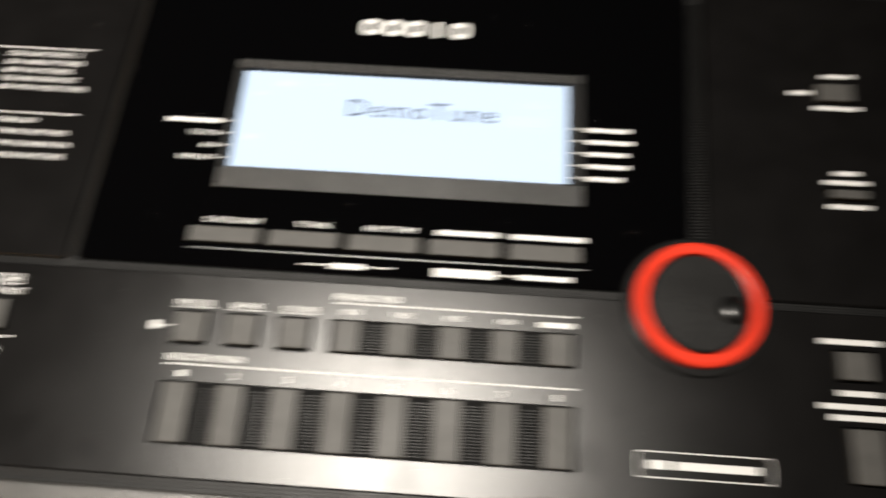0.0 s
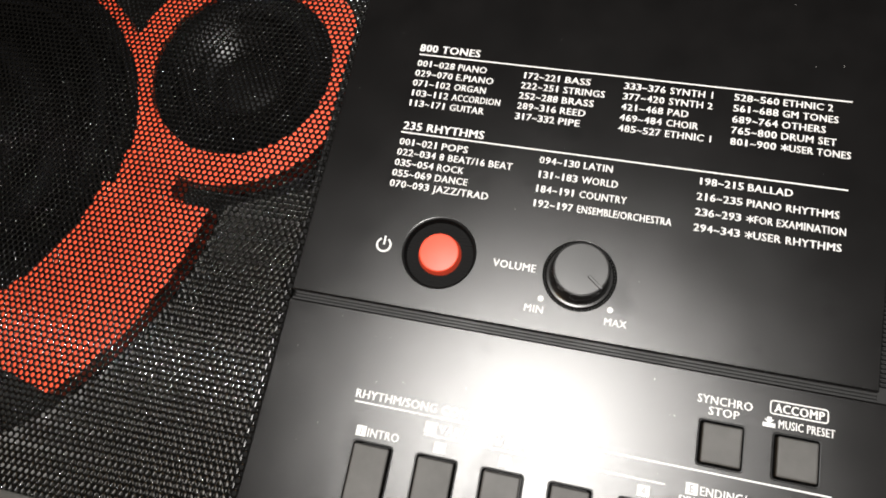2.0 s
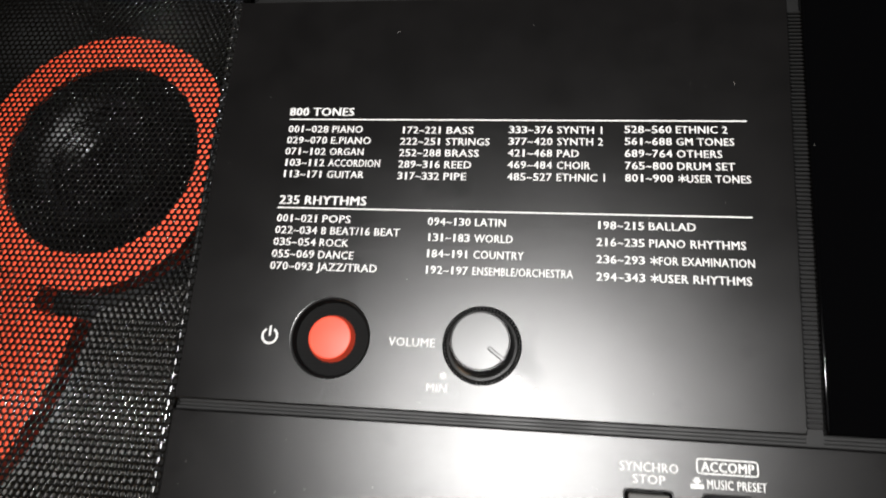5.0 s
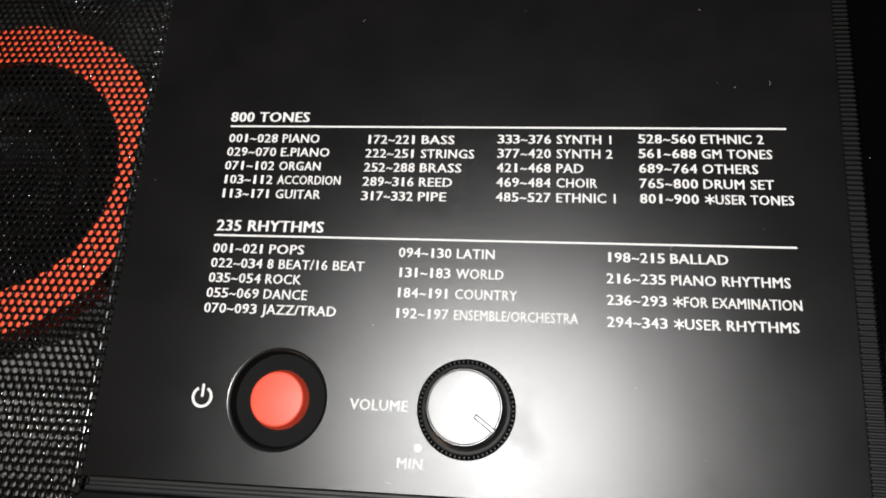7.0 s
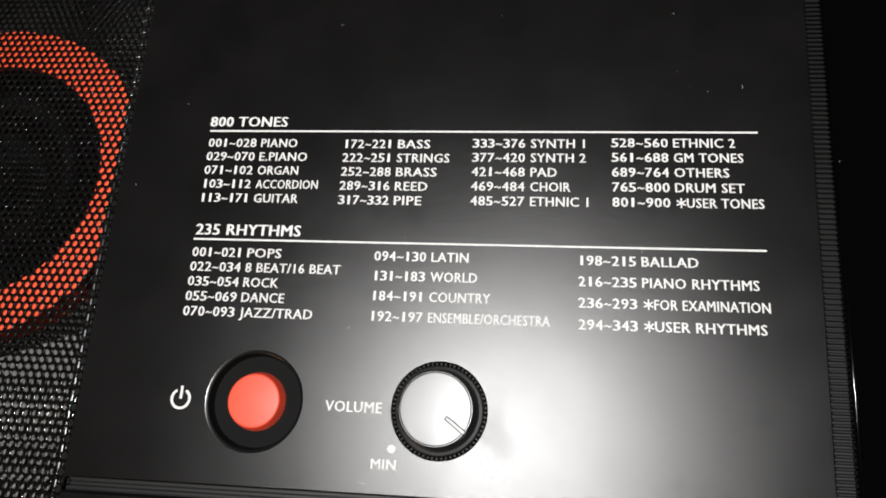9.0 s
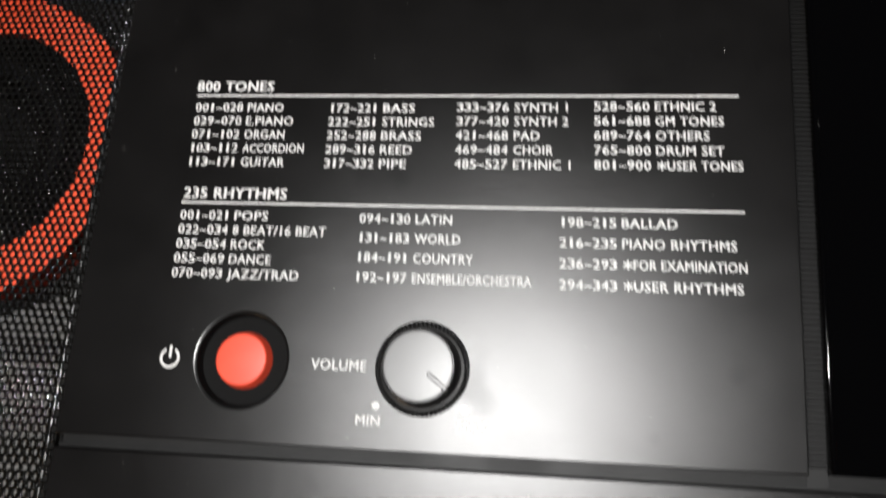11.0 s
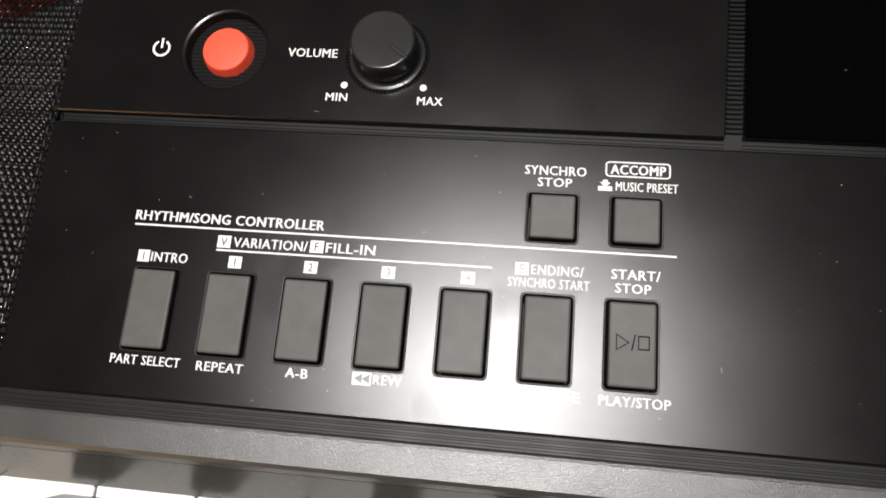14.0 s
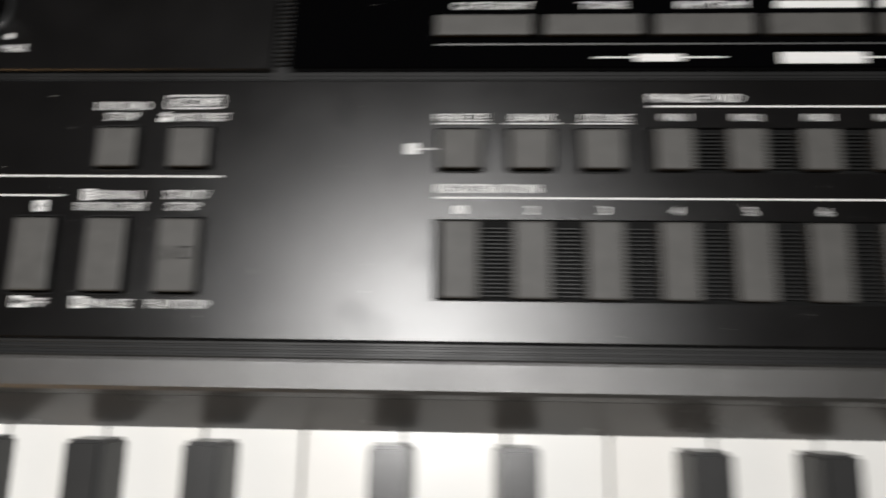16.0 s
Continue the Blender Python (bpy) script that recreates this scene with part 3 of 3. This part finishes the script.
def rim(hole, parent):
    """The rounded black edge of a button's opening."""
    x0, x1, y0, y1 = hole
    bm = bmesh.new()
    loops = [rounded(bm, x0 + d, x1 - d, y0 + d, y1 - d, r, z) for d, r, z in ((-0.25, 1.15, 0.02), (-0.1, 1.05, 0.16), (0.12, 0.95, 0.14), (0.42, 0.8, -0.5), (0.45, 0.8, -3.0))]
    for a, b in zip(loops, loops[1:]):
        for k in range(len(a)):
            n = (k + 1) % len(a)
            bm.faces.new((a[k], a[n], b[n], b[k]))
    return part("button_rim", bm, BUTTONRIM, parent, "rounded black rim", True)


def button(hole, gap, height, parent=None, label="dark grey rubber button", bevel=0.5):
    x0, x1, y0, y1 = hole
    return part("button", box(x0 + gap, x1 - gap, y0 + gap, y1 - gap, -7.5, height, bevel, 3), RUBBER, parent or keyboard, label)


start = None
for hole in LONG:
    start = button(hole, 0.75, 1.5)
    rim(hole, start)
for hole in SQUARE + TOPROW:
    rim(hole, button(hole, 0.8, 1.3))
sx = FIRST + 6 * PITCH - 0.8
for pts in (((sx - 2.6, -17.6), (sx - 2.6, -21.2), (sx + 0.2, -19.4)), ((sx + 1.9, -17.8), (sx + 4.3, -17.8), (sx + 4.3, -20.8), (sx + 1.9, -20.8))):
    bm = bmesh.new()
    mid = Vector((sum(p[0] for p in pts) / len(pts), sum(p[1] for p in pts) / len(pts)))
    outer = [bm.verts.new((x, y, 1.66)) for x, y in pts]
    inner = [bm.verts.new((*(mid + (Vector(p) - mid) * 0.80), 1.66)) for p in pts]
    for i in range(len(pts)):
        j = (i + 1) % len(pts)
        bm.faces.new((outer[i], outer[j], inner[j], inner[i]))
    part("raised_sign", bm, ENGRAVED, start)
bm = bmesh.new()
bm.faces.new([bm.verts.new((sx + x, y, 1.66)) for x, y in ((0.5, -21.0), (0.8, -21.0), (1.5, -17.6), (1.2, -17.6))])
part("raised_sign", bm, ENGRAVED, start)


def bank(hole, first, count, gap):
    """A tray with buttons in a row and ribbed strips between them."""
    x0, x1, y0, y1 = hole
    tray = part("button_tray", box(x0 + 0.05, x1 - 0.05, y0 + 0.05, y1 - 0.05, -7.9, -1.4), WELL, keyboard, "black button tray")
    for i in range(count):
        c = RFIRST + RPITCH * (first + i)
        button((c - 5.0, c + 5.0, y0, y1), 0.6, 1.5)
        if i < count - 1:
            lines = int((y1 - y0 - 2) / 0.95)
            for k in range(lines):
                y = y0 + 1.2 + 0.95 * k
                part("tray_rib", box(c + 5.0, c + RPITCH - 5.0, y, y + 0.45, -1.5, -0.3, 0.1, 1), GROOVE, tray)


bank(PADS, 3, 5, 0.6)
bank(MEMORY, 0, 8, 0.6)
for hole in CATS:
    button(hole, 0.5, 1.3, None, "dark grey rectangular button under the display", 0.4)
for hole in SIDE + FAR:
    button(hole, 0.8, 1.4)

# prints of the registration field
letters("FREEZE", 176.2, 14.5, 1.9, lower, 12.4)
letters("BANK", 195.0, 14.5, 1.9, lower, 10.0)
letters("STORE", 211.6, 14.4, 1.9, lower, 11.8)
for x in (176.2, 193.4, 210.6):
    bar(x, x + 13.0, 13.7, 14.0, lower)
letters("PHRASE PAD", 228.4, 19.4, 2.2, lower, 22.0, bold=0.032)
bar(228.4, 308.6, 18.1, 18.55, lower)
for i in range(4):
    letters("PAD%d" % (i + 1), RFIRST + RPITCH * (i + 3) + 0.6, 14.6, 1.8, lower, 6.2, middle=True)
bar(296.2, 307.4, 14.4, 16.2, lower)
letters("REGISTRATION", 176.6, -3.8, 2.2, lower, 24.6, bold=0.032)
bar(176.4, 308.3, -5.25, -4.8, lower)
for i in range(8):
    letters(str(i + 1), RFIRST + RPITCH * i, -9.0, 2.1, lower, 1.7, middle=True)
bar(169.0, 171.9, 5.9, 8.7, lower, None, 0.0, "printed_box")
bar(172.2, 176.4, 7.1, 7.4, lower)

# ---- display ----
screen = part("screen", box(184.2, 305.0, 66.1, 106.5, -3, -0.9), SCREEN, display, "lit pale blue display")
letters("DemoTune", 224.5, 89.4, 7.2, screen, 54.5, mat=LCDINK, z=-0.9, bold=0.0)
for x0, x1, y0, y1 in ((197.0, 203.6, 100.4, 102.8), (189.6, 193.0, 96.0, 97.6), (213.0, 217.0, 101.4, 102.6), (188.0, 192.4, 77.6, 79.6), (288.6, 299.4, 95.8, 98.8), (283.0, 299.4, 88.2, 92.8), (298.4, 302.6, 76.0, 78.6)):
    bar(x0, x1, y0, y1, screen, LCDPALE, -0.9, "lcd_mark")
for i, (x0, x1, y0, y1) in enumerate(((181.0, 310.4, 57.6, 65.8), (181.0, 310.4, 106.8, 110.8), (181.0, 183.9, 65.8, 106.8), (305.3, 310.4, 65.8, 106.8))):
    rail = part("screen_frame", box(x0, x1, y0, y1, 0.1, 0.62, 0.15, 1), GROOVE, display, "ribbed dark frame round the display")
    for k in range(int((y1 - y0) / 0.85)) if i < 2 else ():
        part("frame_rib", box(x0 + 0.4, x1 - 0.4, y0 + 0.3 + 0.85 * k, y0 + 0.7 + 0.85 * k, 0.5, 0.85, 0.08, 1), SILVER, rail)
bar(176.0, 311.0, 34.5, 34.9, display, SILVER, 0.3, "trim_line")
for words, x, w in (("CATEGORY", 180.2, 19.6), ("TONE", 212.2, 11.2), ("RHYTHM", 236.4, 16.6)):
    letters(words, x, 44.3, 2.0, display, w, z=0.3)
for x0, x1 in ((260.6, 281.8), (286.0, 311.2)):
    bar(x0, x1, 44.3, 46.2, display, None, 0.3, "print_bar")
for x0, x1, y0, y1 in ((215.4, 225.0, 30.9, 31.3), (225.4, 236.8, 30.0, 32.0), (237.2, 247.0, 30.9, 31.3), (260.6, 281.0, 29.4, 32.4), (281.0, 288.4, 30.8, 31.2), (288.6, 306.4, 30.0, 31.8)):
    bar(x0, x1, y0, y1, display, None, 0.3, "print_bar")
for i, (words, w) in enumerate((("", 20.0), ("TOUCH", 11.0), ("A-B", 5.6), ("REPEAT", 12.6))):
    if words:
        letters(words, 179.0 - w, 82.8 - 4.95 * i, 1.9, display, w, z=0.3)
    else:
        bar(179.0 - w, 179.0, 82.8, 84.6, display, None, 0.3, "print_bar")
    bar(180.0, 184.0, 83.6 - 4.95 * i, 83.9 - 4.95 * i, display, None, 0.65, "printed_line")
for i, w in enumerate((15.6, 16.4, 14.2, 14.6, 12.4)):
    bar(311.6, 311.6 + w, 87.2 - 4.85 * i, 88.9 - 4.85 * i, display, None, 0.3, "print_bar")
    bar(305.4, 311.2, 87.9 - 4.85 * i, 88.2 - 4.85 * i, display, None, 0.65, "printed_line")
# maker's mark as plain shapes
for i in range(5):
    x = 225.8 + 8.5 * i
    if i == 3:
        part("maker_mark", box(x + 2.4, x + 4.8, 124.4, 131.6, 0.2, 0.36, 0.1, 1), INK, display, "plain white maker's mark")
    else:
        mark = framed(x, x + 7.4, 124.4, 131.6, display, 2.1)
        mark.name, mark.location.z = "maker_mark", 0.3 * MM

# ---- jog wheel ----
JX, JY = 347.2, 24.8
jog = part("jog_wheel", lathe(JX, JY, [(16.2, 0.5), (16.2, 4.6), (15.5, 5.1), (0.1, 5.0)], 96), KNOB, keyboard, "dark grey turning wheel with a finger dimple", True)
part("wheel_seat", lathe(JX, JY, [(23.8, -0.8), (23.6, 0.6), (23.0, 0.9), (0.1, 0.8)], 96), RIM, jog, "round black seat", True)
part("wheel_ring", lathe(JX, JY, [(16.5, 1.0), (16.7, 4.6), (17.2, 5.1), (18.2, 5.35), (19.4, 5.3), (20.4, 4.8), (20.9, 3.9), (21.0, 1.0)], 96), JOGRING, jog, "glossy orange-red ring", True)
part("finger_dimple", lathe(JX + 10.6, JY - 2.0, [(4.9, 4.9), (4.6, 5.5), (3.8, 6.1), (2.6, 6.5), (1.3, 6.7), (0.1, 6.75)], 32), RIM, jog, "round finger dimple", True)

# prints beside the wheel
framed(326.8, 367.4, -29.8, -21.9, lower)
bar(330.0, 336.4, -27.2, -24.6, lower, None, 0.0, "print_bar")
bar(338.0, 363.6, -27.1, -24.7, lower, None, 0.0, "print_bar")
for x0, x1, y, host in ((398.6, 409.6, 115.2, upper_right), (386.0, 393.6, 107.6, upper_right), (394.2, 410.4, 101.6, upper_right), (398.4, 406.6, 75.4, upper_right), (394.6, 409.4, 71.8, upper_right), (394.8, 409.0, 62.6, upper_right), (386.5, 405.5, 15.0, lower), (390.4, 403.4, -1.4, lower), (384.2, 406.0, -5.6, lower), (387.0, 406.4, -9.0, lower)):
    bar(x0, x1, y, y + 1.8, host, None, 0.0, "print_bar")

# ---- keys ----
KEY, C0 = 25.0, -206.0
white = part("white_key", box(0.3, KEY - 0.3, FRONT + 3, -58, -31.5, -14.6, 0.7, 2), WHITEKEY, keyboard, "glossy white piano key")
white.location.x = C0 * MM
for i in range(1, 36):
    share("white_key", white, keyboard, C0 + KEY * i, 0)
bm = box(-5.8, 5.8, -152, -63.3, -16, -4.6)
for v in bm.verts:
    if v.co.z > -5:
        v.co.x *= 0.80
        if v.co.y < -100:
            v.co.y += 5
bmesh.ops.bevel(bm, geom=bm.edges[:], offset=0.9, segments=2, affect="EDGES")
black = part("black_key", bm, BLACKKEY, keyboard, "matte black piano key")
placed = [C0 + KEY * (7 * o) + x for o in range(5) for x in (22.3, 52.6, 96.4, 125.0, 153.5)]
black.location.x = placed[0] * MM
for x in placed[1:]:
    share("black_key", black, keyboard, x, 0)

# ---- the panels widen slightly towards the back ----
def flare(ob, low, high, slope, pivot):
    """Shift what lies between low and high along x in step with y."""
    for v in ob.data.vertices:
        if low * MM < v.co.x < high * MM:
            v.co.x += slope * (v.co.y - pivot * MM)


for ob in keyboard.children:
    kind = ob.name.split(".")[0]
    if kind == "tone_list_panel":
        flare(ob, 132, 136, 0.036, 28)
    if kind == "display_panel":
        flare(ob, 137, 140, 0.032, 28)
        flare(ob, 343, 347, 0.040, 28)
        flare(glass_edge, 137, 141, 0.032, 28)
    if kind == "right_panel":
        flare(ob, 350, 354, 0.040, 28)
    if kind == "divider_strip":
        flare(ob, 130, 360, 0.036, 28)
        for piece in ob.children:
            piece.location.x += 0.036 * (piece.location.y - 28 * MM)

# ---- dust and lint lying on the panels ----
rng = random.Random(7)
verts, faces = [], []
for i in range(240):
    x, y = rng.uniform(-26, 330), rng.choice((rng.uniform(-38, 24), rng.uniform(30, 148)))
    if i % 14 == 0:
        a, n, size = rng.uniform(0, 6.28), 5, rng.uniform(0.5, 1.3)
        bend = rng.uniform(-1.2, 1.2)
        for k in range(n):
            p, q = a + bend * k / n, size * (k / (n - 1) - 0.5)
            for side in (-0.05, 0.05):
                verts.append(((x + q * math.cos(p) - side * math.sin(p)) * MM, (y + q * math.sin(p) + side * math.cos(p)) * MM, 0.40 * MM if x > 137 else 0.09 * MM))
        b = len(verts) - 2 * n
        faces += [(b + 2 * k, b + 2 * k + 1, b + 2 * k + 3, b + 2 * k + 2) for k in range(n - 1)]
    else:
        size = abs(rng.gauss(0, 0.07)) + 0.03
        b = len(verts)
        for k in range(5):
            a = 1.2566 * k + rng.uniform(-0.4, 0.4)
            verts.append(((x + size * math.cos(a)) * MM, (y + size * math.sin(a)) * MM, 0.40 * MM if x > 137 and y > 28 else 0.08 * MM))
        faces.append((b, b + 1, b + 2, b + 3, b + 4))
me = bpy.data.meshes.new("dust")
me.from_pydata(verts, [], faces)
me.materials.append(material("pale_dust", (0.25, 0.245, 0.23), 0.9, mottle=0.3, mottle_scale=900))
tagged(new("dust", me), "pale dust specks and lint on the black panels", "dust", kind="stuff")
